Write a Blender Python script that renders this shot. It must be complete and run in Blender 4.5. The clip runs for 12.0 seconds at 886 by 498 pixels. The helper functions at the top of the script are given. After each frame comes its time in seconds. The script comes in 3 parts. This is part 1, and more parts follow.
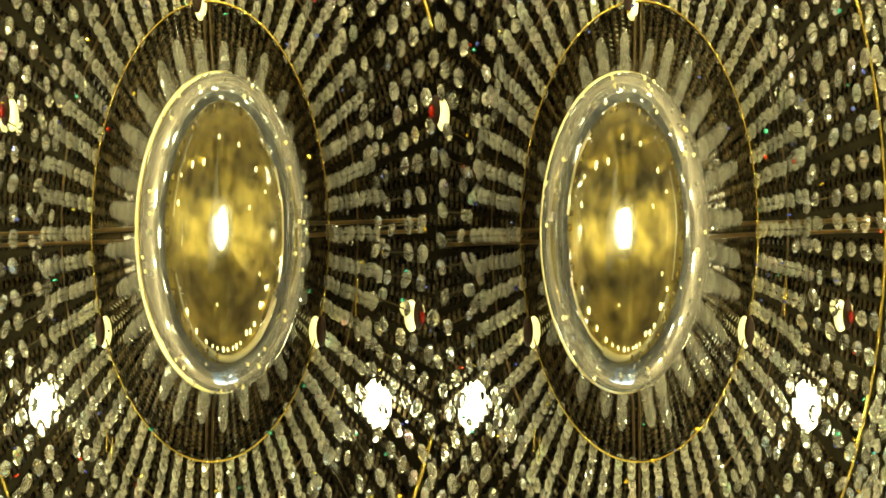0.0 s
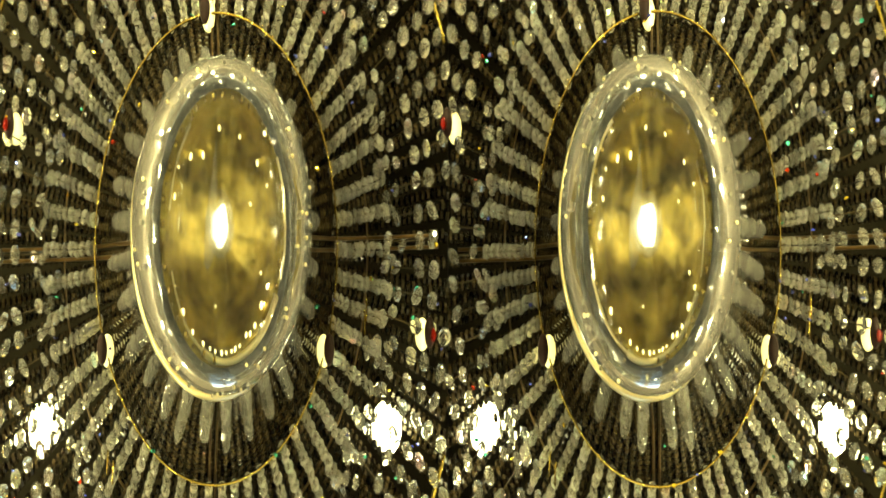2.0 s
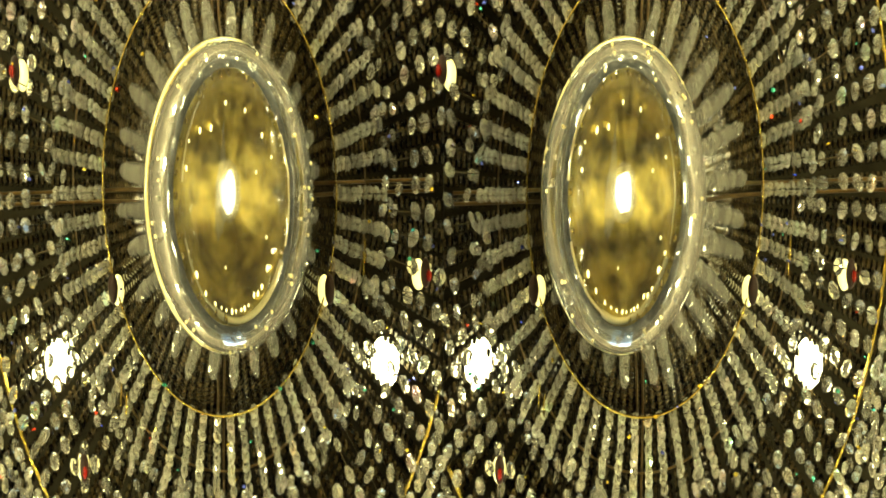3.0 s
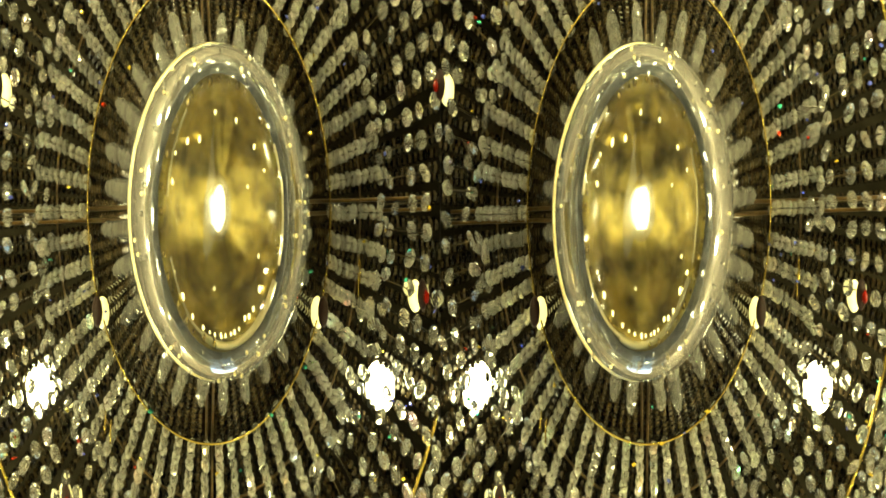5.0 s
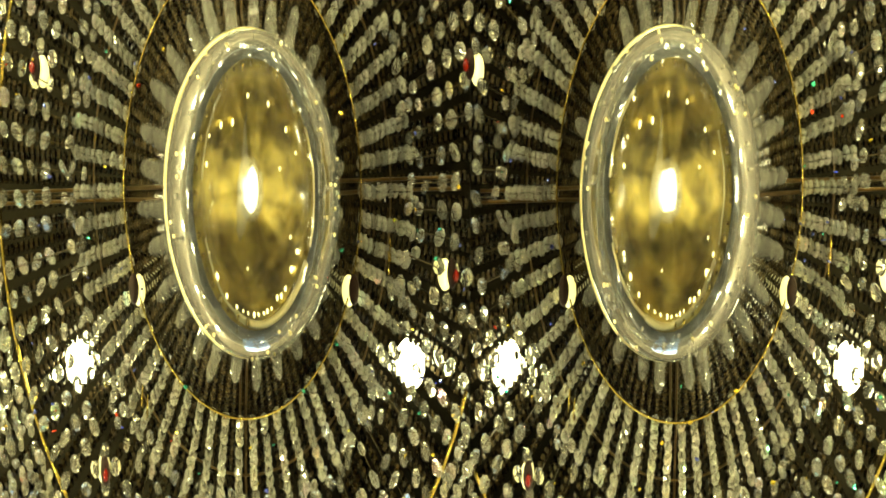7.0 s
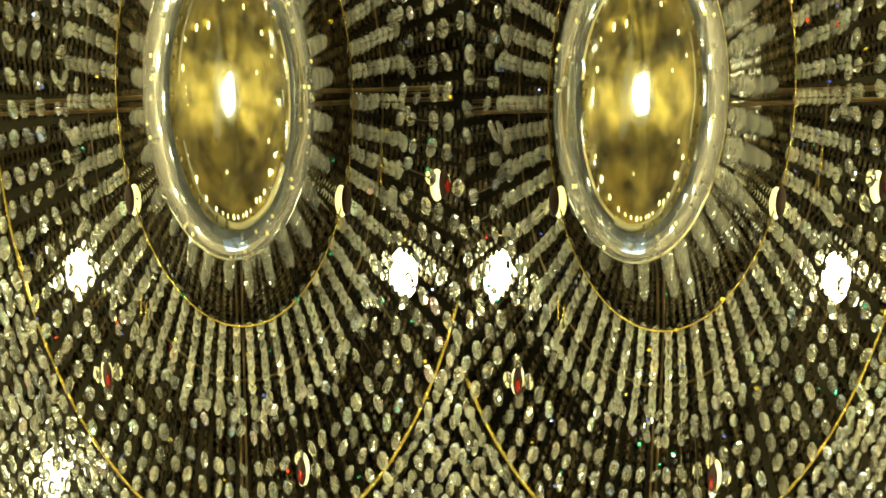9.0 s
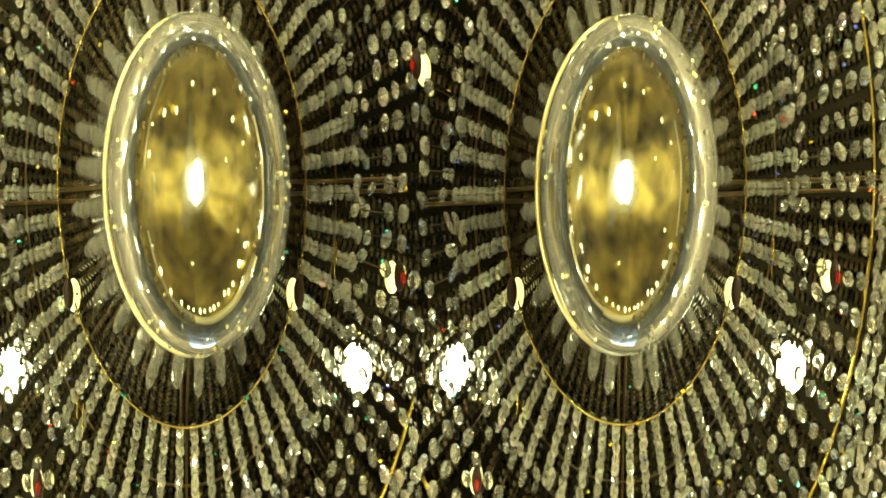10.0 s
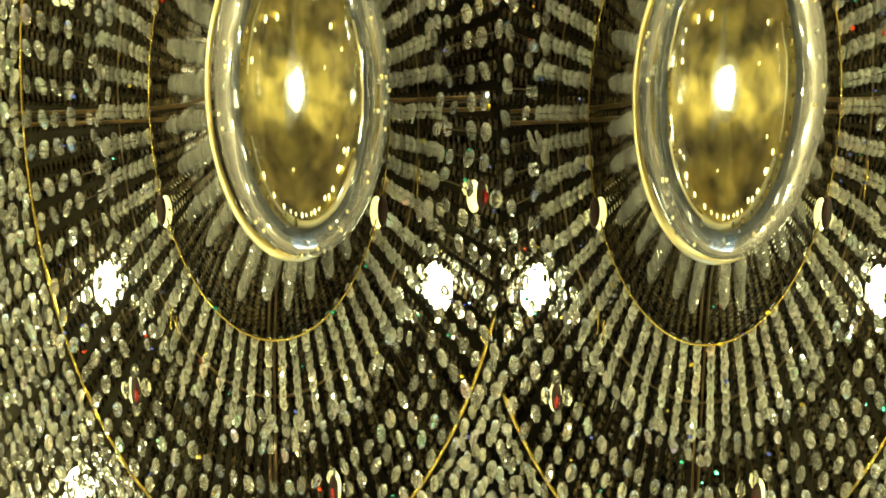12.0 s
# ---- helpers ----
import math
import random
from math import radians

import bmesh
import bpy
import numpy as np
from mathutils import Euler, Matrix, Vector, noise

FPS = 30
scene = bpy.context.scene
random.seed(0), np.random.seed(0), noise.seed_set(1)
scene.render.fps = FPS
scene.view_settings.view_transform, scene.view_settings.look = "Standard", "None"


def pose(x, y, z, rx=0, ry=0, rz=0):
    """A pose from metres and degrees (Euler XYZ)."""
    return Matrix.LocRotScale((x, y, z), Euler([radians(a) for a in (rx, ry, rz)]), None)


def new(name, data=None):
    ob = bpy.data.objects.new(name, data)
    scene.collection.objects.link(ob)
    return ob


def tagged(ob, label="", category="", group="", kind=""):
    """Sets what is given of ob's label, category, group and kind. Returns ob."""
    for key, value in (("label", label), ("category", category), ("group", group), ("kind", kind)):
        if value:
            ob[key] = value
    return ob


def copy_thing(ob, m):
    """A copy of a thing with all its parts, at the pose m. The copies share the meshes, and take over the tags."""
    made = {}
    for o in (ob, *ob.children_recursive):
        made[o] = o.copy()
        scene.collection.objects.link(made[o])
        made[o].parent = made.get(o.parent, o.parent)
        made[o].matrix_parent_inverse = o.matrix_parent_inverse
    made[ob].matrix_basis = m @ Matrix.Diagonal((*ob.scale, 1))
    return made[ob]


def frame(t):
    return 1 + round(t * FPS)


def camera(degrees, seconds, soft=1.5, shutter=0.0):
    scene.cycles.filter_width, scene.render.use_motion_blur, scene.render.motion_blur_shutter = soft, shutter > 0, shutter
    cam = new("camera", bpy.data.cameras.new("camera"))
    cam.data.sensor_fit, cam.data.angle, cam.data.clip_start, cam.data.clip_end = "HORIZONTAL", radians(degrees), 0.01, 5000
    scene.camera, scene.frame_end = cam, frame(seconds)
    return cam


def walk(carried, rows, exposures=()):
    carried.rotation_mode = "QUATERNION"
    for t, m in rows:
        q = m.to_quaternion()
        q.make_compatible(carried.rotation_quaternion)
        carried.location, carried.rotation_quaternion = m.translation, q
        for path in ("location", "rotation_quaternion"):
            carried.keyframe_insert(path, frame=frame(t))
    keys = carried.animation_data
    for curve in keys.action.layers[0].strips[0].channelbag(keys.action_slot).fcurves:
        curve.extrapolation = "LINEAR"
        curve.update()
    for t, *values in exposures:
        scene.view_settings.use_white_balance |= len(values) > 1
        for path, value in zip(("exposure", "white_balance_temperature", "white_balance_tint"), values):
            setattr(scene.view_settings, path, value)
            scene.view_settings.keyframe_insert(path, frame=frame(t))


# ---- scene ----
# One crystal chandelier, built twice side by side as a stereo pair; the camera floats close beneath and looks up.
SQUEEZE = 0.5143      # both stereo copies are squeezed oval: narrow along x
BALL_R = 0.0766       # radius of the glass balls
BALL_Z = 2.0          # height of the glass balls over the floor
cam = camera(52, 12.0, soft=1.7)


def aim(u, v, w, pan, tilt):
    """Pose of the upward-looking camera: u to its right, v to its top, w upwards from the balls; pan and tilt in radians."""
    cp, sp, ct, st = math.cos(pan), math.sin(pan), math.cos(tilt), math.sin(tilt)
    right, up, back = (-cp, 0, -sp), (sp * st, ct, -cp * st), (sp * ct, -st, -cp * ct)
    m = Matrix((right, up, back)).transposed().to_4x4()
    return Matrix.Translation((-u, v, BALL_Z + w)) @ m


ROWS = [
    (0.0, 0.0093, 0.0002, -0.4351, -0.0012, -0.0183),
    (0.5, 0.0098, 0.0201, -0.4199, -0.0152, 0.0324),
    (1.0, 0.0062, 0.0032, -0.4102, 0.0007, -0.0120),
    (1.5, 0.0050, -0.0258, -0.3933, 0.0040, 0.0339),
    (2.0, 0.0089, -0.0186, -0.4074, -0.0139, 0.0191),
    (2.5, 0.0121, -0.0090, -0.4243, -0.0135, -0.0144),
    (3.0, 0.0135, 0.0058, -0.4448, -0.0129, -0.0685),
    (5.0, 0.0059, 0.0024, -0.4126, -0.0026, -0.0445),
    (5.5, 0.0014, 0.0034, -0.3961, 0.0019, -0.0359),
    (6.0, -0.0037, -0.0035, -0.3974, 0.0171, -0.0327),
    (6.5, 0.0003, -0.0088, -0.3979, 0.0189, -0.0327),
    (7.0, 0.0075, 0.0051, -0.4194, -0.0369, -0.0701),
    (9.0, 0.0243, -0.0015, -0.4290, -0.0452, -0.1607),
    (9.5, 0.0088, -0.0085, -0.4196, 0.0099, -0.1242),
    (10.0, 0.0006, -0.0047, -0.4081, 0.0286, -0.0581),
    (10.5, 0.0004, -0.0145, -0.4022, 0.0180, -0.0677),
    (11.0, -0.0020, -0.0181, -0.4045, 0.0053, -0.0480),
    (11.5, -0.0122, -0.0213, -0.4074, -0.0172, -0.0525),
    (12.0, -0.0124, -0.0166, -0.4134, -0.0480, -0.1342),
]
walk(cam, [(t, aim(*r)) for t, *r in ROWS], exposures=[(0.0, 0.10, 8500, -9), (3.0, 0.10, 8350, -10), (7.0, 0.12, 8100, -12), (12.0, 0.10, 7750, -14)])

# ---- light ----
world = bpy.data.worlds.new("world")
scene.world = world
world.use_nodes = True
wn = world.node_tree.nodes
sky = wn.new("ShaderNodeTexSky")
sky.sky_type = "NISHITA"
sky.sun_disc = False
sky.sun_elevation = radians(35)
sky.sun_rotation = radians(200)
world.node_tree.links.new(sky.outputs[0], wn["Background"].inputs[0])
wn["Background"].inputs[1].default_value = 0.1

BULB_POWER = 17.0
CUP_POWER = 1.4
UNSEEN_LAMP_POWER = 150.0

# daylight through the two lights of the south window
for x in (-0.31, 0.31):
    day = bpy.data.lights.new("window_daylight", "AREA")
    day.shape, day.size, day.size_y, day.energy, day.color = "RECTANGLE", 0.50, 1.26, 5.0, (0.30, 0.55, 1.0)
    lamp = new("window_daylight", day)
    lamp.matrix_world = pose(x, -2.32, 1.45, -90, 0, 180)


# ---- materials ----
def material(name, base, rough=0.4, metal=0.0, trans=0.0, ior=1.5, vary=0.0, noise_scale=60.0, stain=0.0, bump=0.0,
             bump_scale=200.0, emit=None, emit_power=0.0, spec=0.5, film=0.0):
    m = bpy.data.materials.new(name)
    m.use_nodes = True
    nt = m.node_tree
    n, l = nt.nodes, nt.links
    p = n["Principled BSDF"]
    p.inputs["Base Color"].default_value = (*base, 1)
    p.inputs["Roughness"].default_value = rough
    p.inputs["Metallic"].default_value = metal
    p.inputs["Transmission Weight"].default_value = trans
    p.inputs["IOR"].default_value = ior
    p.inputs["Specular IOR Level"].default_value = spec
    if emit:
        p.inputs["Emission Color"].default_value = (*emit, 1)
        p.inputs["Emission Strength"].default_value = emit_power
    value = None
    if vary > 0:
        info, geo = n.new("ShaderNodeObjectInfo"), n.new("ShaderNodeNewGeometry")
        add, frac = n.new("ShaderNodeMath"), n.new("ShaderNodeMath")
        add.operation, frac.operation = "ADD", "FRACT"
        l.new(info.outputs["Random"], add.inputs[0])
        l.new(geo.outputs["Random Per Island"], add.inputs[1])
        l.new(add.outputs[0], frac.inputs[0])
        rng = n.new("ShaderNodeMapRange")
        rng.inputs["To Min"].default_value, rng.inputs["To Max"].default_value = 1 - vary, 1 + vary * 0.4
        l.new(frac.outputs[0], rng.inputs["Value"])
        value = rng.outputs[0]
        if film > 0:  # a few beads get a thin film whose colours stand in for dispersion
            few, thick = n.new("ShaderNodeMath"), n.new("ShaderNodeMath")
            few.operation, thick.operation = "POWER", "MULTIPLY"
            l.new(frac.outputs[0], few.inputs[0])
            few.inputs[1].default_value = 9.0
            l.new(few.outputs[0], thick.inputs[0])
            thick.inputs[1].default_value = film
            l.new(thick.outputs[0], p.inputs["Thin Film Thickness"])
            p.inputs["Thin Film IOR"].default_value = 2.0
    if stain > 0:
        co, tex, rng = n.new("ShaderNodeTexCoord"), n.new("ShaderNodeTexNoise"), n.new("ShaderNodeMapRange")
        tex.inputs["Scale"].default_value, tex.inputs["Detail"].default_value = noise_scale, 6
        l.new(co.outputs["Object"], tex.inputs["Vector"])
        rng.inputs["From Min"].default_value, rng.inputs["From Max"].default_value = 0.3, 0.7
        rng.inputs["To Min"].default_value, rng.inputs["To Max"].default_value = 1 - stain, 1.0
        l.new(tex.outputs[0], rng.inputs["Value"])
        if value:
            mul = n.new("ShaderNodeMath")
            mul.operation = "MULTIPLY"
            l.new(value, mul.inputs[0])
            l.new(rng.outputs[0], mul.inputs[1])
            value = mul.outputs[0]
        else:
            value = rng.outputs[0]
        r2 = n.new("ShaderNodeMapRange")
        r2.inputs["To Min"].default_value, r2.inputs["To Max"].default_value = rough * 1.4, rough * 0.8
        l.new(tex.outputs[0], r2.inputs["Value"])
        l.new(r2.outputs[0], p.inputs["Roughness"])
    if value:
        mix = n.new("ShaderNodeMix")
        mix.data_type, mix.blend_type = "RGBA", "MULTIPLY"
        mix.inputs[0].default_value = 1.0
        mix.inputs[6].default_value = (*base, 1)
        l.new(value, mix.inputs[7])
        l.new(mix.outputs[2], p.inputs["Base Color"])
    if bump > 0:
        co, tex, b = n.new("ShaderNodeTexCoord"), n.new("ShaderNodeTexNoise"), n.new("ShaderNodeBump")
        tex.inputs["Scale"].default_value = bump_scale
        b.inputs["Strength"].default_value = bump
        b.inputs["Distance"].default_value = 0.002
        l.new(co.outputs["Object"], tex.inputs["Vector"])
        l.new(tex.outputs[0], b.inputs["Height"])
        l.new(b.outputs[0], p.inputs["Normal"])
    return m


M_CRYSTAL = material("cut_crystal", (0.99, 0.97, 0.90), 0.006, trans=0.91, ior=1.6, vary=0.35, film=900.0)
M_RONDELLE = material("rondelle_crystal", (0.99, 0.97, 0.89), 0.006, trans=0.83, ior=1.6, vary=0.3, film=900.0)
M_FROST = material("frosted_crystal", (0.42, 0.41, 0.38), 0.10, trans=0.74, vary=0.35)
M_DARK = material("shaded_bead", (0.042, 0.030, 0.015), 0.2, vary=0.7, spec=0.5)
M_BALL = material("ball_glass", (0.62, 0.66, 0.72), 0.075, trans=1.0, ior=1.36, bump=0.9, bump_scale=24.0)
M_GOLD = material("gilt_brass", (0.66, 0.50, 0.15), 0.2, metal=1.0, stain=0.35, noise_scale=70)
M_HOOP = material("satin_gilt", (0.94, 0.84, 0.52), 0.34, metal=1.0, stain=0.2, noise_scale=70)
# mottled gold stands in for the blurred image inside the ball
M_CUP = material("golden_image_gilt", (0.64, 0.48, 0.12), 0.42, metal=0.75, stain=0.85, noise_scale=52, bump=0.9, bump_scale=80)
M_BRONZE = material("aged_bronze", (0.14, 0.085, 0.032), 0.4, metal=0.8, stain=0.5, noise_scale=60, bump=0.2)
M_BACKING = material("shade_backing", (0.026, 0.022, 0.014), 0.7, spec=0.05, stain=0.5, noise_scale=25, bump=0.2)
M_BULB = material("lit_bulb_glass", (1, 1, 1), 0.3, emit=(1.0, 0.95, 0.66), emit_power=BULB_POWER)
M_SMALL = material("small_lit_bulb_glass", (1, 1, 1), 0.3, emit=(1.0, 0.86, 0.36), emit_power=CUP_POWER)
M_CORE = material("cup_bulb_glass", (1, 1, 1), 0.3, emit=(1.0, 0.92, 0.66), emit_power=4.6)
M_UNSEEN_LAMP = material("unseen_lamp_globe", (1, 1, 1), 0.3, emit=(1.0, 0.93, 0.60), emit_power=UNSEEN_LAMP_POWER)
M_GLOW_DOT = material("glow_dot_glass", (1, 1, 1), 0.3, emit=(1.0, 0.84, 0.36), emit_power=6.0)
M_RIM_HAZE = material("rim_haze_glass", (0.17, 0.18, 0.195), 0.5, trans=0.15, ior=1.4, stain=0.45, noise_scale=120, bump=0.9, bump_scale=300)
M_GLINTS = [material(name, base, 0.12, metal=0.9) for name, base in (("blue_glint_metal", (0.16, 0.22, 0.98)), ("green_glint_metal", (0.10, 0.70, 0.55)),
                                                                   ("red_glint_metal", (0.85, 0.08, 0.04)), ("amber_glint_metal", (0.95, 0.72, 0.12)))]
M_HAZE = material("haze_film", (0.54, 0.56, 0.60), 0.6, spec=0.2, stain=0.5, noise_scale=70, bump=0.6, bump_scale=240)
M_HAZE.node_tree.nodes["Principled BSDF"].inputs["Alpha"].default_value = 0.03
M_VEIL = material("pale_veil", (0.96, 0.92, 0.78), 0.75, trans=0.6, ior=1.1, spec=0.0, stain=0.3, noise_scale=80)
M_VEIL.node_tree.nodes["Principled BSDF"].inputs["Alpha"].default_value = 0.26
M_RED = material("red_glint_glass", (0.34, 0.012, 0.008), 0.15, trans=0.5)
M_CAP = material("red_brown_cap", (0.022, 0.008, 0.005), 0.5, spec=0.2, stain=0.4, noise_scale=90)
M_WALL = material("wall_paint", (0.20, 0.175, 0.14), 0.7, stain=0.12, noise_scale=3, bump=0.1)
M_CEIL = material("ceiling_paint", (0.08, 0.065, 0.05), 0.8, stain=0.1, noise_scale=3, bump=0.1)
M_FLOOR = material("stone_floor", (0.38, 0.34, 0.27), 0.35, stain=0.3, noise_scale=4, bump=0.1)
M_FRAME = material("window_paint", (0.78, 0.77, 0.72), 0.45, stain=0.1, noise_scale=20)
M_PANE = material("window_glass", (1, 1, 1), 0.0, trans=1.0, ior=1.45)


# ---- mesh helpers ----
def mesh_from(name, verts, faces, mat, smooth=False):
    me = bpy.data.meshes.new(name)
    me.from_pydata([tuple(v) for v in verts], [], faces)
    me.materials.append(mat)
    if smooth:
        me.polygons.foreach_set("use_smooth", [True] * len(me.polygons))
    me.update()
    return me


def part(name, me, parent, label="", kind=""):
    ob = new(name, me)
    ob.parent = parent
    return tagged(ob, label=label, kind=kind)


def box(name, lo, hi, mat):
    bm = bmesh.new()
    bmesh.ops.create_cube(bm, size=1)
    for v in bm.verts:
        v.co = [lo[i] + (v.co[i] + 0.5) * (hi[i] - lo[i]) for i in range(3)]
    me = bpy.data.meshes.new(name)
    bm.to_mesh(me)
    bm.free()
    me.materials.append(mat)
    return me


def lathe(profile, n=10, turn=0.0):
    """Points and faces of a body of rotation round z, from rows of (radius, height); zero radii at the ends."""
    verts, faces = [], []
    idx = []
    for r, z in profile:
        if r < 1e-9:
            idx.append([len(verts)])
            verts.append((0, 0, z))
        else:
            idx.append(list(range(len(verts), len(verts) + n)))
            verts += [(r * math.cos(turn + 2 * math.pi * i / n), r * math.sin(turn + 2 * math.pi * i / n), z) for i in range(n)]
    for a, b in zip(idx, idx[1:]):
        for i in range(n):
            j = (i + 1) % n
            if len(a) == 1 and len(b) == 1:
                continue
            if len(a) == 1:
                faces.append((a[0], b[j], b[i]))
            elif len(b) == 1:
                faces.append((a[i], a[j], b[0]))
            else:
                faces.append((a[i], a[j], b[j], b[i]))
    return np.array(verts), faces


RONDELLE = lathe([(0, -0.30), (0.40, -0.30), (1.0, -0.06), (1.0, 0.06), (0.40, 0.30), (0, 0.30)], 10)
OCTAGON = lathe([(0, -0.5), (0.48, -0.48), (0.82, -0.28), (1.0, 0.0), (0.8, 0.3), (0.4, 0.5), (0, 0.54)], 8, math.pi / 8)
SEED = lathe([(0, -0.8), (0.85, -0.35), (0.85, 0.35), (0, 0.8)], 6)


def basis(axis):
    """Matrix whose z column is the axis."""
    z = Vector(axis).normalized()
    x = z.orthogonal().normalized()
    return np.array(Matrix((x, z.cross(x), z)).transposed())


# radial profile of the hanging strands: radius from the axis, height over the ball
PROFILE = [(0.05, 0.06), (0.088, 0.172), (0.125, 0.30), (0.165, 0.42), (0.245, 0.515), (0.31, 0.53), (0.50, 0.52), (0.95, 0.50)]


def height_at(r):
    for (r0, w0), (r1, w1) in zip(PROFILE, PROFILE[1:]):
        if r <= r1:
            return w0 + (w1 - w0) * (r - r0) / (r1 - r0)
    return PROFILE[-1][1]


class Rig:
    """Maps a round chandelier's own u, v, w to the world: oval, and leaning a little towards the place between the two."""

    def __init__(self, side, foot, lean):
        self.side, self.foot, self.lean = side, foot, lean

    def place(self, pts):
        pts = np.asarray(pts, float).reshape(-1, 3)
        u = self.foot + self.lean * pts[:, 2] + SQUEEZE * pts[:, 0]
        return np.stack([-u, pts[:, 1], BALL_Z + pts[:, 2]], 1)

    def squint(self, pts):
        """Like place(), for the ball and its cup: turned to the place between the chandeliers, not sheared."""
        pts = np.asarray(pts, float).reshape(-1, 3)
        h = math.hypot(1.0, self.lean)
        u = self.foot + (SQUEEZE * pts[:, 0] + self.lean * pts[:, 2]) / h
        w = (pts[:, 2] - self.lean * SQUEEZE * pts[:, 0]) / h
        return np.stack([-u, pts[:, 1], BALL_Z + w], 1)

    def inside(self, u, w):
        """Whether a point lies on this chandelier's own side of the middle plane."""
        return self.side * (self.foot + self.lean * w + SQUEEZE * u) > 0.0015


def flip(faces):
    return [tuple(reversed(f)) for f in faces]


def tube(rig, pts, rad, n=8, closed=False):
    """A round bar along points in the chandelier's own space."""
    verts, faces, pts = [], [], np.asarray(pts, float)
    c = len(pts)
    for i in range(c):
        a, b = (pts[(i - 1) % c], pts[(i + 1) % c]) if closed else (pts[max(i - 1, 0)], pts[min(i + 1, c - 1)])
        t = (b - a) / np.linalg.norm(b - a)
        s = np.cross(t, (0, 0, 1.0))
        s = s / max(np.linalg.norm(s), 1e-9)
        q = np.cross(s, t)
        for k in range(n):
            th = 2 * math.pi * k / n
            verts.append(pts[i] + rad * (math.cos(th) * s + math.sin(th) * q))
    for i in range(c if closed else c - 1):
        for k in range(n):
            j, m = (i + 1) % c, (k + 1) % n
            faces.append((i * n + k, i * n + m, j * n + m, j * n + k))
    if not closed:
        faces += [tuple(range(n)), tuple(range((c - 1) * n, c * n))[::-1]]
    return rig.place(verts), faces


def ring(rig, r, w, rad, parent, label, mat, name="ring", du=0.0):
    """A metal hoop, cut where it would run into the neighbouring chandelier."""
    th = np.linspace(0, 2 * math.pi, 161)[:-1]
    pts = [(du + r * math.cos(a), r * math.sin(a), w) for a in th]
    ok = [rig.inside(p[0], w) for p in pts]
    if all(ok):
        v, f = tube(rig, pts, rad, closed=True)
    else:
        s = next(i for i in range(160) if ok[i] and not ok[i - 1])
        run = []
        for i in range(160):
            if ok[(s + i) % 160]:
                run.append(pts[(s + i) % 160])
        v, f = tube(rig, run, rad)
    return part(name, mesh_from(name, v, f, mat, True), parent, label)


class Pile:
    """Collects many beads for one joined mesh."""

    def __init__(self):
        self.v, self.f, self.n = [], [], 0

    def add(self, verts, faces):
        self.v.append(verts)
        self.f += [tuple(i + self.n for i in f) for f in faces]
        self.n += len(verts)


def spot(a, r, w):
    return np.array((r * math.cos(a), r * math.sin(a), w))


def strand_path(a, r0, r1, step, dw=0.0):
    """Centres of beads at even steps along the profile, with the strand's direction at each."""
    out, r, left = [], r0, 0.0
    p = spot(a, r, height_at(r) + dw)
    while r < r1:
        out_r = r + 0.001
        q = spot(a, out_r, height_at(out_r) + dw)
        left += np.linalg.norm(q - p)
        if left >= step:
            out.append((q, (q - p) / np.linalg.norm(q - p), out_r))
            left -= step
        p, r = q, out_r
    return out


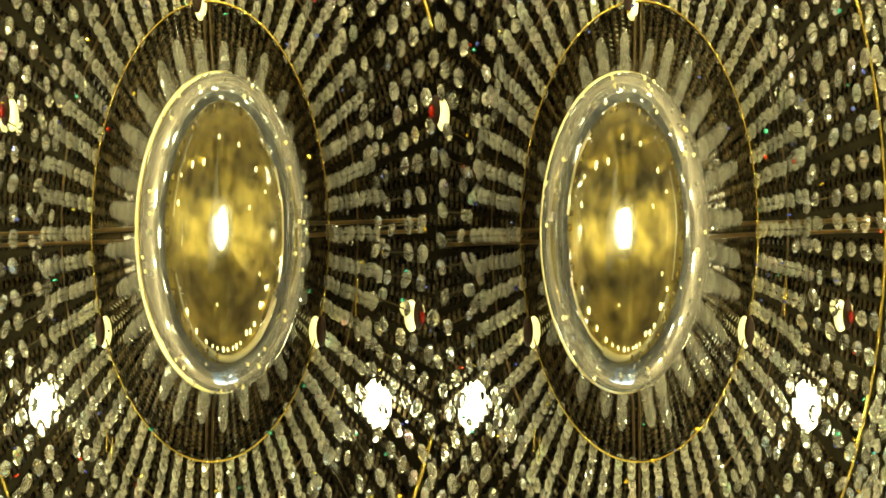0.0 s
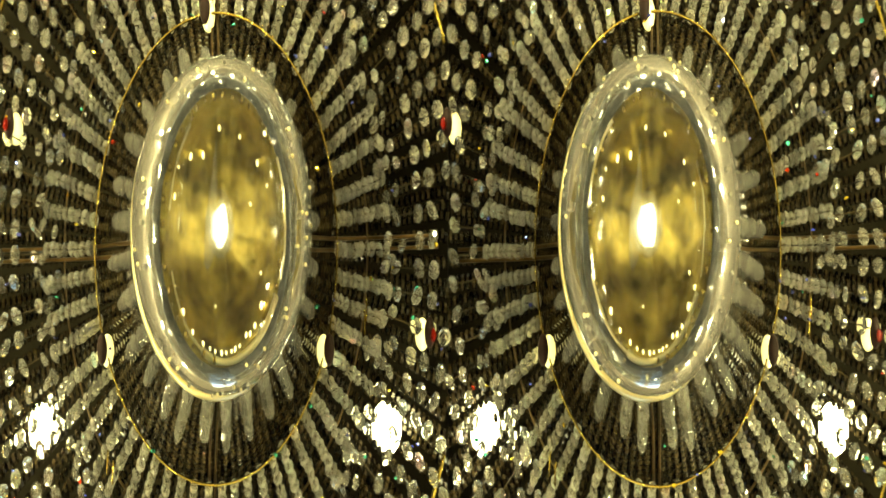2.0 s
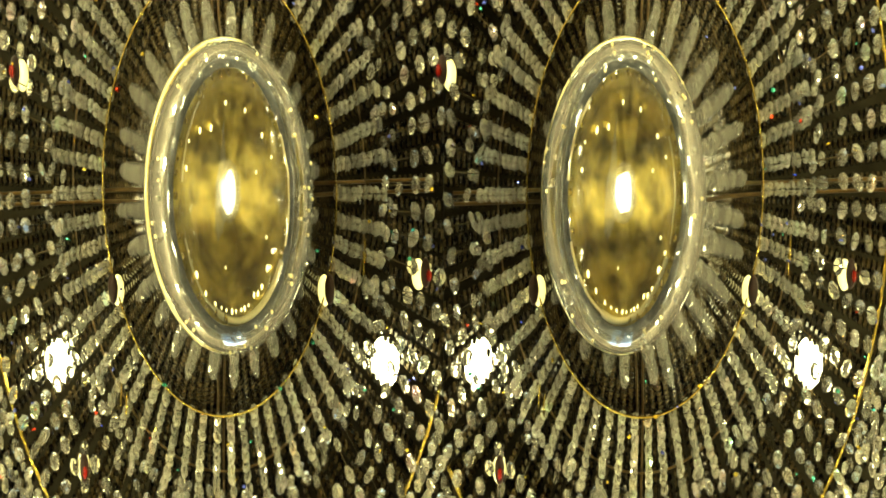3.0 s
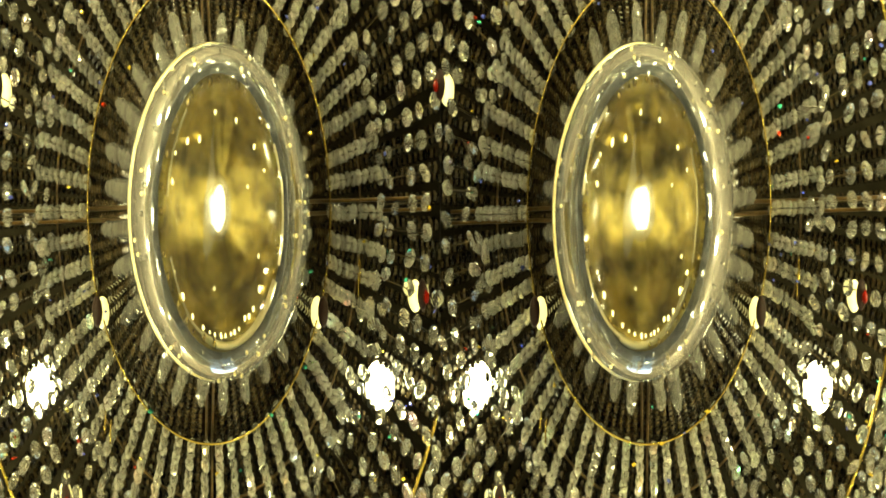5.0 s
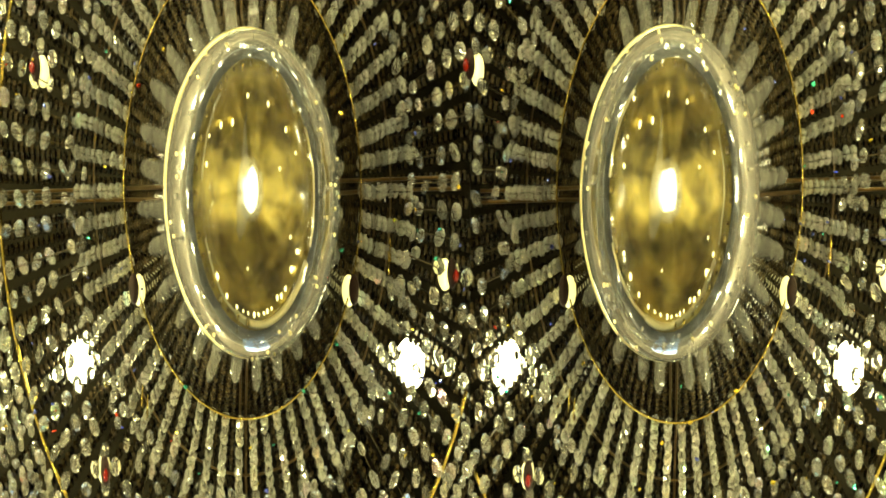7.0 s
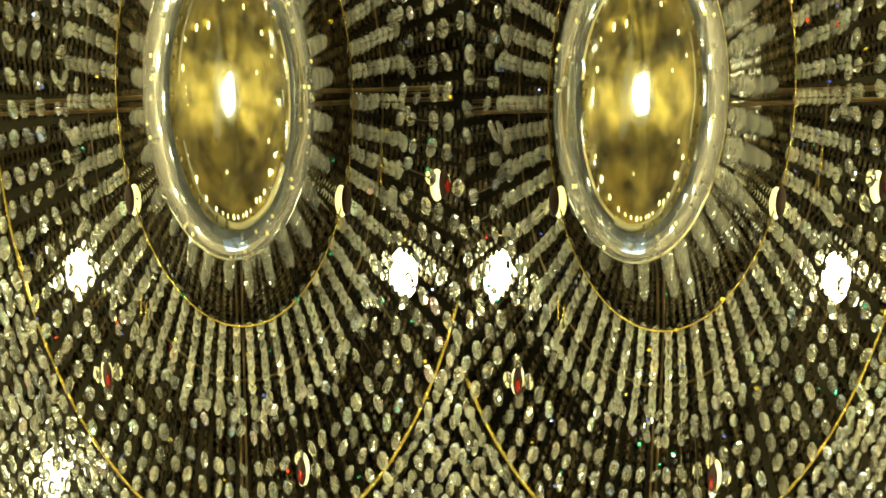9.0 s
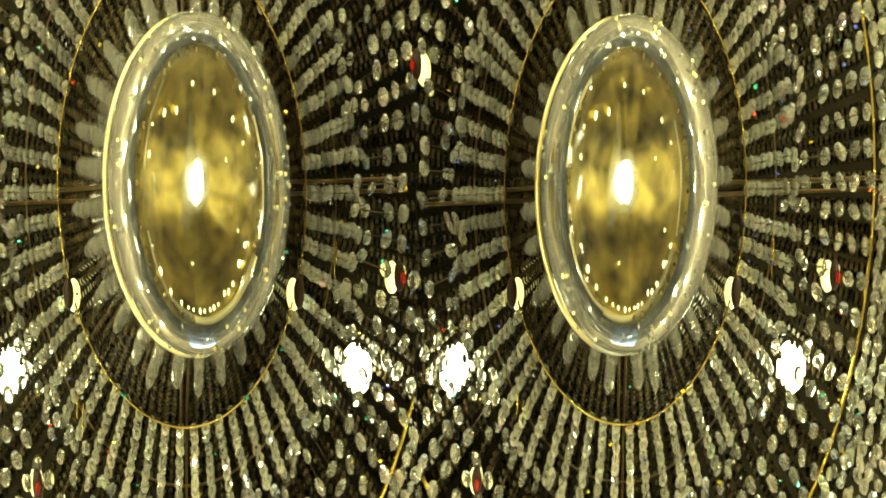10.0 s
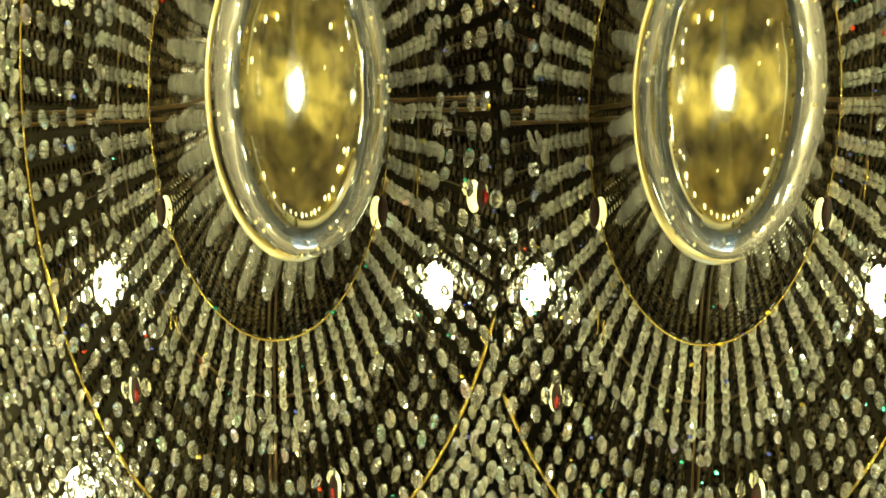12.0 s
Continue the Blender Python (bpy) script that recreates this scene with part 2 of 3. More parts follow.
def build_chandelier(side, foot, lean, label):
    rig = Rig(side, foot, lean)
    rnd = random.Random(5 if side < 0 else 6)
    root = tagged(new("chandelier"), label=label, category="chandelier", group="crystal chandeliers")
    root.location = rig.place([(0, 0, 0.8)])[0]
    origin = Vector(root.location)
    back = Matrix.Translation(-origin)

    # glass ball
    bm = bmesh.new()
    bmesh.ops.create_uvsphere(bm, u_segments=64, v_segments=40, radius=BALL_R)
    v = rig.squint([(q.co.x, q.co.y, q.co.z * 0.34) for q in bm.verts])
    for q, c in zip(bm.verts, v):
        q.co = c
    bmesh.ops.recalc_face_normals(bm, faces=bm.faces)
    me = bpy.data.meshes.new("glass_ball")
    bm.to_mesh(me)
    bm.free()
    me.materials.append(M_BALL)
    me.polygons.foreach_set("use_smooth", [True] * len(me.polygons))
    part("glass_ball", me, root, "clear solid glass ball hanging at the bottom")

    # hoops
    ring(rig, 0.0850, 0.060, 0.0032, root, "polished gold hoop round the ball", M_HOOP, "inner_ring", -0.0045)
    ring(rig, 0.2394, 0.510, 0.0017, root, "thin gold hoop", M_GOLD, "middle_ring")
    ring(rig, 0.312, 0.548, 0.0016, root, "dull bronze hoop", M_BRONZE, "bronze_ring")
    ring(rig, 0.5040, 0.525, 0.0037, root, "gold outer hoop", M_GOLD, "outer_ring")

    # milky collar that closes the ball's rim, added for the haze refracted there
    kv, kf = lathe([(0.0727, 0.0170), (0.0745, 0.0165), (0.0762, 0.0110), (0.0764, 0.0045), (0.0755, 0.0052), (0.0738, 0.0095), (0.0727, 0.0135),
                    (0.0727, 0.0170)], 72)
    part("collar", mesh_from("collar", rig.squint(kv), flip(kf), M_RIM_HAZE, True), root, "milky collar added for the grey haze at the ball's rim")
    # pale films laid over the ball's edge, haze put into their colour
    for q0, q1, lift in ((0.70, 1.000, 0.0004), (0.79, 1.002, 0.0008), (0.88, 1.004, 0.0012)):
        band = [(BALL_R * q, -0.34 * BALL_R * math.sqrt(max(1 - min(q, 1) ** 2, 0)) - lift) for q in np.linspace(q0, q1, 8)]
        kv, kf = lathe(band, 96)
        part("frosted_band", mesh_from("frosted_band", rig.squint(kv), flip(kf), M_HAZE, True), root, "thin pale film added as haze round the ball's edge")
    # tiny beads added on the ball's underside for the sparkles near its rim
    glint = [mesh_from("collar_bead", rig.squint((SEED[0] * q) @ basis(tilt).T) - rig.squint([(0, 0, 0)]), flip(SEED[1]), m)
             for q, tilt, m in ((0.0016, (0.3, 0.2, 1), M_CRYSTAL), (0.0012, (1, 0.4, 0.3), M_CRYSTAL), (0.0014, (0.1, 1, 0.4), M_HOOP))]
    for k in range(84):
        a, q = rnd.uniform(0, 2 * math.pi), BALL_R * math.sqrt(rnd.uniform(0.66, 1.0))
        sink = 0.34 * math.sqrt(max(BALL_R ** 2 - q * q, 0)) + 0.0006
        part("collar_bead", glint[k % 3], root).location = rig.squint([spot(a, q, -sink)])[0]

    # hammered gilt cup with a lamp in it, added for the ball's golden image
    prof = [(0.010, 0.072), (0.030, 0.068), (0.048, 0.060), (0.060, 0.047), (0.067, 0.036), (0.0712, 0.024), (0.0725, 0.012), (0.0715, 0.012),
            (0.0698, 0.024), (0.065, 0.034), (0.058, 0.045), (0.046, 0.057), (0.030, 0.065), (0.010, 0.069)]
    cv, cf = lathe(prof + [prof[0]], 96)
    for q in cv:
        k = 0.5 * noise.noise(Vector(q) * 46) + 0.3 * noise.noise(Vector(q) * 105)
        q[2] += 0.010 * k * min(1, max(0, (q[2] - 0.014) / 0.02))
    part("cup", mesh_from("cup", rig.squint(cv), flip(cf), M_CUP, True), root, "hammered gilt cup added over the ball for its golden image")
    bv, bf = lathe([(0, 0.040), (0.008, 0.0415), (0.0130, 0.046), (0.0125, 0.052), (0.008, 0.060), (0.005, 0.070), (0, 0.071)], 20)
    bv = np.array([q * (1 + 0.45 * noise.noise(Vector(q) * 120 + Vector((0, 0, side * 7)))) for q in bv]) + np.array((-0.003, 0.003, 0.002))
    part("cup_bulb", mesh_from("cup_bulb", rig.squint(bv), flip(bf), M_CORE, True), root, "lit bulb inside the cup")

    # pale shell round the bulb, added as its halo of light
    hv, hf = lathe([(0, 0.030), (0.010, 0.032), (0.018, 0.039), (0.020, 0.047), (0.017, 0.056), (0.009, 0.066), (0, 0.068)], 24)
    part("bulb_shade", mesh_from("bulb_shade", rig.squint(hv + np.array((-0.003, 0.003, 0))), flip(hf), M_VEIL, True), root, "pale translucent shell added as the bulb's soft halo")

    # glowing dots round the cup's wall, added for bulb images in the ball
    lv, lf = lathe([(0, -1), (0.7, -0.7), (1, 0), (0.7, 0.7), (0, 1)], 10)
    sparks = [mesh_from("spark_lamp", rig.squint(lv * np.array((q, q * 1.3, q))) - rig.squint([(0, 0, 0)]), flip(lf), M_GLOW_DOT, True)
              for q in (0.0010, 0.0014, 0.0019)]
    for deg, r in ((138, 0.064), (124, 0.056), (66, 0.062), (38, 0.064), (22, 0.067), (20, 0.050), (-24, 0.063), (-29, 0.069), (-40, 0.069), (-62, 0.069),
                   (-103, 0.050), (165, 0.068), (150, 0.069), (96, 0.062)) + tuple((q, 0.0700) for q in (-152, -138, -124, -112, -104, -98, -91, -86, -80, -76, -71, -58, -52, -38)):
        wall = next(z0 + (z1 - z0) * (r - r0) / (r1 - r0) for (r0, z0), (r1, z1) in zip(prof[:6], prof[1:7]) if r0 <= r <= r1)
        part("spark_lamp", sparks[int(r * 5000 + deg) % 3], root, "tiny glowing dot added for a bulb's image in the ball").location = rig.squint([spot(radians(deg), r - 0.003, wall - 0.005)])[0]

    # polished arcs and beads at the cup's edge, added for reflected bright crescents
    for lo, hi, thick in ((-160, -112, 0.0012), (-112, -30, 0.0025), (-22, 30, 0.0010), (128, 172, 0.0012)):
        tv, tf = tube(rig, [spot(radians(q), 0.0690, 0.0130) for q in np.linspace(lo, hi, 30)], thick, 8)
        part("cup_rim", mesh_from("cup_rim", tv - rig.place([(0, 0, 0.0130)]) + rig.squint([(0, 0, 0.0130)]), tf, M_HOOP, True), root, "polished gold arc added for a bright crescent in the ball")
    ev, ef = lathe([(0, -1), (0.8, -0.6), (0.8, 0.6), (0, 1)], 6)
    beads = [mesh_from("cup_edge_bead", rig.squint(ev * q) - rig.squint([(0, 0, 0)]), flip(ef), M_GOLD, True) for q in (0.0016, 0.0023, 0.0030)]
    for k in range(40):
        a = 2 * math.pi * k / 40 + rnd.uniform(-0.05, 0.05)
        part("cup_edge_bead", beads[k % 3], root).location = rig.squint([spot(a, 0.0690 + rnd.uniform(-0.001, 0.001), 0.0125)])[0]

    # dark sheet above everything, added for the shade in the gaps
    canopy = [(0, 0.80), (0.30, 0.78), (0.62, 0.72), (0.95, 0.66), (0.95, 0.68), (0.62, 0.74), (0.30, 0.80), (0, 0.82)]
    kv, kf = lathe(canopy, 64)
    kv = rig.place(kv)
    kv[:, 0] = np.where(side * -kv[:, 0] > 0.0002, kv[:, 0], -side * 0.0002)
    part("canopy", mesh_from("canopy", kv, flip(kf), M_BACKING, True), root, "dark backing sheet added for the shade above the strands")

    # four radial arms, each a pair of bars
    for deg in (1, 91, 181, 269):
        a = radians(deg)
        for off in (-0.006, 0.006):
            s = np.array((-math.sin(a) * off, math.cos(a) * off, 0))
            pts = [spot(a, r, height_at(r) + 0.026) + s for r in np.linspace(0.09, 0.80, 30)]
            pts = [p for p in pts if rig.inside(p[0], p[2])]
            v, f = tube(rig, pts, 0.0022, 6)
            part("arm", mesh_from("arm", v, f, M_BRONZE, True), root, "dull bronze radial arm")

    # bulbs
    sv, sf = lathe([(0, -1), (0.42, -0.91), (0.75, -0.66), (0.95, -0.3), (1, 0), (0.94, 0.34), (0.72, 0.7), (0.38, 0.95), (0.3, 1.1), (0, 1.1)], 24)
    # of the outer bulbs only -136 is seen; the others are added for light
    for r, deg, w, rad in [(0.409, d, 0.572, 0.0285) for d in (-152, -28, 92)] + [(0.625, d, 0.565, 0.0285) for d in (-136, -76, 44, 104, 164)]:
        c = spot(radians(deg), r, w)
        if rig.inside(c[0] + 0.03, w) and rig.inside(c[0] - 0.03, w):
            b = part("bulb", mesh_from("bulb", rig.place(sv * rad + c), flip(sf), M_BULB, True), root, "glowing round bulb")
            hv, hf = lathe([(0, 0), (0.011, 0), (0.012, 0.02), (0.009, 0.04), (0, 0.04)], 16)
            part("socket", mesh_from("socket", rig.place(hv + c + np.array((0, 0, 0.027))), flip(hf), M_GOLD, True), b, "gold bulb socket")

    # small lamps half hidden by a dark cap
    cups = [(0.240, -154), (0.240, -26), (0.240, 94)] + [(0.428, d) for d in (-135, -73, -12, 43, 103, 163)]
    for i, (r, deg) in enumerate(cups):
        a, w = radians(deg), height_at(r) + 0.012
        c = spot(a, r, w)
        if not rig.inside(c[0], w):
            continue
        lamp = part("candle_lamp", mesh_from("candle_lamp", rig.place(sv * np.array((0.0125, 0.0172, 0.014)) + c), flip(sf), M_SMALL, True), root,
                    "small yellow glowing lamp")
        dv, df = lathe([(0, -0.5), (0.8, -0.45), (1, 0), (0.8, 0.45), (0, 0.5)], 20)
        tip = np.array((0.0070 if i % 2 else -0.0070, 0.003, -0.017))
        part("cap", mesh_from("cap", rig.place(dv * np.array((0.0105, 0.0165, 0.006)) + c + tip), flip(df), M_CAP, True), lamp, "dark red-brown cap")
        # red drop added for the red glint beside each outer lamp
        if i >= 3:
            drop = c + tip * np.array((1.5, 1, 1)) + np.array((0, -0.002, -0.008))
            part("red_drop", mesh_from("red_drop", rig.place(dv * np.array((0.0055, 0.0075, 0.010)) + drop), flip(df), M_RED, True), lamp,
                 "small deep red drop added for the lamp's red glint")

    # finger strands: wire and packed beads
    fingers = 28
    for k in range(fingers):
        a = 2 * math.pi * (k + 0.5) / fingers + rnd.uniform(-0.02, 0.02)
        reach, twist = rnd.uniform(-0.010, 0.010), rnd.uniform(-0.03, 0.03)
        ends = [spot(a, 0.097, 0.20), spot(a + twist, 0.181 + reach, 0.405 + reach)]
        line = [ends[0] + (ends[1] - ends[0]) * q / 16 for q in range(17)]
        v, f = tube(rig, line, 0.0012, 5)
        strand = part("finger_strand", mesh_from("finger_strand", v, f, M_BRONZE), root, "short strand of frosted disc beads")
        d, wide = line[5] - line[4], rnd.uniform(0.0076, 0.0092)
        turned = basis(d).T
        cuts = [mesh_from("frosted_bead", rig.place((RONDELLE[0] * wide * q * np.array((1, 1, 0.85))) @ turned) - rig.place([(0, 0, 0)]), flip(RONDELLE[1]), M_FROST)
                for q in (0.55, 0.8, 0.94, 1.0, 1.06)]
        for q, p in enumerate(line):
            me = cuts[min(min(q, 16 - q), 2)] if min(q, 16 - q) < 3 else cuts[rnd.randrange(2, 5)]
            ob = part("frosted_bead", me, strand)
            ob.rotation_euler = [rnd.uniform(-0.12, 0.12) for _ in range(3)]
            ob.location = rig.place([p + np.array([rnd.uniform(-0.0008, 0.0008) for _ in range(3)])])[0]

    def thread(name, line, label):
        v, f = tube(rig, line, 0.0009, 4)
        return part(name, mesh_from(name, v, f, M_DARK), root, label)

    def mass(name, pile, mat, label):
        if pile.n:
            part(name, mesh_from(name, np.concatenate(pile.v), pile.f, mat), root, label, "stuff")

    def nudge(j):
        return np.array([rnd.uniform(-j, j) for _ in range(3)])

    # packed rondelles between the middle and bronze hoops
    count, pile = 0, Pile()
    order = sorted(range(58), key=lambda k: math.sin(2 * math.pi * k / 58))
    for k in order:
        a = 2 * math.pi * k / 58 + rnd.uniform(-0.012, 0.012)
        pts = [q for q in strand_path(a, 0.234, 0.350, 0.0128) if rig.inside(q[0][0], q[0][2])]
        if len(pts) < 2:
            continue
        strand = thread("rondelle_strand", [p for p, _, _ in pts], "strand of packed crystal rondelles")
        d = pts[0][1]
        shape = (RONDELLE[0] * np.array((0.0086, 0.0086, 0.0062))) @ basis(d).T
        me = mesh_from("rondelle_bead", rig.place(shape) - rig.place([(0, 0, 0)]), flip(RONDELLE[1]), M_RONDELLE)
        for p, _, r in pts:
            p = p + nudge(0.0013)
            if count < 300:
                ob = part("rondelle_bead", me, strand)
                ob.location = rig.place([p])[0]
                ob.rotation_euler = nudge(0.14)
                count += 1
            else:
                pile.add(rig.place((RONDELLE[0] * rnd.uniform(0.0079, 0.0092) * np.array((1, 1, 0.72))) @ basis(d + nudge(0.16)).T + p), flip(RONDELLE[1]))
    mass("rondelle_curtain", pile, M_RONDELLE, "curtain of packed crystal rondelles")

    # spaced octagon beads out to the gold hoop, jumbled at their start
    count, pile = 0, Pile()
    up = np.array((0, 0, 1.0))
    for k in sorted(range(86), key=lambda k: math.sin(2 * math.pi * (k + 0.3) / 86)):
        a = 2 * math.pi * (k + 0.3) / 86 + rnd.uniform(-0.006, 0.006)
        pts = strand_path(a, 0.326 + rnd.uniform(-0.014, 0.014), 0.372, 0.0130) + strand_path(a, 0.378, 0.495, 0.0285)
        pts = [q for q in pts if rig.inside(q[0][0], q[0][2])]
        if len(pts) < 2:
            continue
        strand = thread("octagon_strand", [p for p, _, _ in pts], "strand of spaced octagonal crystal beads")
        shape = (OCTAGON[0] * 0.0107) @ basis(up + nudge(0.4)).T
        me = mesh_from("octagon_bead", rig.place(shape) - rig.place([(0, 0, 0)]), flip(OCTAGON[1]), M_CRYSTAL)
        for p, _, r in pts:
            p = p + nudge(0.007 if r < 0.375 else 0.0022)
            if count < 300 and p[1] > -0.44:
                ob = part("octagon_bead", me, strand)
                ob.scale = [0.78 if r < 0.375 else 1] * 3
                ob.location = rig.place([p])[0]
                ob.rotation_euler = nudge(0.3)
                count += 1
            else:
                pile.add(rig.place((OCTAGON[0] * rnd.uniform(0.0098, 0.0114) * (0.78 if r < 0.375 else 1)) @ basis(up + nudge(0.5)).T + p), flip(OCTAGON[1]))
    mass("octagon_curtain", pile, M_CRYSTAL, "curtain of spaced octagonal crystal beads")

    # dense drapery outside the gold hoop
    count, pile = 0, Pile()
    cuts = [mesh_from("drapery_bead", rig.place((OCTAGON[0] * rnd.uniform(0.0080, 0.0098)) @ basis(up + nudge(0.5)).T) - rig.place([(0, 0, 0)]),
                      flip(OCTAGON[1]), M_CRYSTAL) for _ in range(12)]
    for layer in range(3):
        for k in range(100):
            a = 2 * math.pi * (k + layer / 3) / 100 + rnd.uniform(-0.008, 0.008)
            for p, _, r in strand_path(a, 0.49 + layer * 0.008, 0.80, 0.022, 0.012 * layer - 0.012):
                if not rig.inside(p[0], p[2]):
                    continue
                p = p + nudge(0.004)
                if count < 300 and layer == 0 and r < 0.62 and p[1] < 0.05:
                    ob = part("drapery_bead", cuts[count % 12], root)
                    ob.location = rig.place([p])[0]
                    ob.rotation_euler = nudge(0.3)
                    count += 1
                else:
                    pile.add(rig.place((OCTAGON[0] * rnd.uniform(0.0075, 0.010)) @ basis(up + nudge(0.6)).T + p), flip(OCTAGON[1]))
    mass("crystal_drapery", pile, M_CRYSTAL, "dense drapery of small crystal beads")

    # strings behind the lit strands, shade put into their dark colour
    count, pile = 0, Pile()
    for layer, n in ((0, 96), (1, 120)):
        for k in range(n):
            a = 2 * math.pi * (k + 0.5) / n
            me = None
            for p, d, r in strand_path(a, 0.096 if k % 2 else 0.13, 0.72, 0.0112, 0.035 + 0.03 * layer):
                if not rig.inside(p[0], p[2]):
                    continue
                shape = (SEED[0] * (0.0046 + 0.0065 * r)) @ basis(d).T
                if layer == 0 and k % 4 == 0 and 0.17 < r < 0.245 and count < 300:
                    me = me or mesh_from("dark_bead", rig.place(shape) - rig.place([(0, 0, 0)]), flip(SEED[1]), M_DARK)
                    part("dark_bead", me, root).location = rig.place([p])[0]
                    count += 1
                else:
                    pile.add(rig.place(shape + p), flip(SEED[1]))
    mass("dark_curtain", pile, M_DARK, "bead strings behind the crystal, shade put into their dark colour")

    # tiny faceted chips added for dispersion glints, each in one glint colour
    for name, m, many in zip(("blue_chip", "green_chip", "red_chip", "amber_chip"), M_GLINTS, (48, 30, 12, 34)):
        cuts = [mesh_from(name, rig.place((SEED[0] * q) @ basis(up + nudge(1.2)).T) - rig.place([(0, 0, 0)]), flip(SEED[1]), m) for q in (0.0019, 0.0024, 0.0030)]
        for k in range(many):
            a, r = rnd.uniform(0, 2 * math.pi), math.sqrt(rnd.uniform(0.17 ** 2, 0.56 ** 2))
            p = spot(a, r, height_at(r) - 0.012)
            if rig.inside(p[0], p[2]):
                ob = part(name, cuts[k % 3], root)
                ob.location = rig.place([p])[0]
                ob.rotation_euler = nudge(1.5)

    # small gold clips on the bronze hoop
    for deg in (-13, 107, -133):
        a = radians(deg)
        for off in (-0.007, 0.007):
            c = spot(a + off / 0.3, 0.306, height_at(0.306) - 0.012)
            if rig.inside(c[0], c[2]):
                v, f = tube(rig, [c + np.array((0, -0.012, 0)), c, c + np.array((0.001, 0.012, 0.004))], 0.0016, 6)
                part("clip", mesh_from("clip", v, f, M_GOLD, True), root, "small gold clip")

    # pale wispy flaws inside the ball
    fv, ff = lathe([(0, -1.0), (0.55, -0.85), (1.0, -0.5), (0.75, -0.1), (0.45, 0.3), (0.16, 0.75), (0, 1.0)], 10)
    fv = fv[:, [0, 2, 1]]
    for wide, tall, x, y, lean_x in ((0.0070, 0.032, -0.011, 0.010, 0.10),):
        wv = fv * np.array((wide, tall, 0.0016))
        wv[:, 0] += 0.0012 * np.sin(wv[:, 1] * 260) + lean_x * wv[:, 1]
        part("flaw", mesh_from("flaw", rig.squint(wv + np.array((x, y, -0.004))), ff, M_VEIL, True), root, "pale wispy flaw in the glass")

    # parts were made at their places in the world: hang them under the root
    for ob in root.children:
        ob.matrix_parent_inverse = back
    return root


# ---- room ----
# unseen room, added to close the place; its tones set the bounced light
def structure(name, lo, hi, mat, label, category):
    return tagged(new(name, box(name, lo, hi, mat)), label=label, category=category, kind="structure")


W, H = 2.4, 2.95
structure("floor", (-W, -W, -0.1), (W, W, 0), M_FLOOR, "polished beige stone floor", "floor")
structure("ceiling", (-W, -W, H), (W, W, H + 0.1), M_CEIL, "plain dark brown painted ceiling", "ceiling")
structure("wall_north", (-W, W, 0), (W, W + 0.2, H), M_WALL, "plain beige painted wall", "wall")
structure("wall_east", (W, -W - 0.2, 0), (W + 0.2, W + 0.2, H), M_WALL, "plain beige painted wall", "wall")
structure("wall_west", (-W - 0.2, -W - 0.2, 0), (-W, W + 0.2, H), M_WALL, "plain beige painted wall", "wall")
# south wall with a tall window opening
WX0, WX1, WZ0, WZ1 = -0.62, 0.62, 0.75, 2.15
south = tagged(new("wall_south"), label="beige painted wall with a wide window opening", category="wall", kind="structure")
for lo, hi in (((-W, -W - 0.2, 0), (WX0, -W, H)), ((WX1, -W - 0.2, 0), (W, -W, H)), ((WX0, -W - 0.2, 0), (WX1, -W, WZ0)),
               ((WX0, -W - 0.2, WZ1), (WX1, -W, H))):
    part("wall_panel", box("wall_panel", lo, hi, M_WALL), south)
win = tagged(new("window_1"), label="white painted window with clear glass panes", category="window", kind="structure")
for x in (WX0, -0.03, WX1 - 0.06):
    part("window_frame", box("window_frame", (x, -W - 0.14, WZ0), (x + 0.06, -W - 0.06, WZ1), M_FRAME), win)
for z in (WZ0, WZ1 - 0.06):
    part("window_rail", box("window_rail", (WX0 + 0.06, -W - 0.13, z), (WX1 - 0.06, -W - 0.07, z + 0.06), M_FRAME), win)
for x0, x1 in ((WX0 + 0.06, -0.03), (0.03, WX1 - 0.06)):
    pane = part("pane", box("pane", (x0, -W - 0.105, WZ0 + 0.06), (x1, -W - 0.095, WZ1 - 0.06), M_PANE), win)
    pane.visible_shadow = False



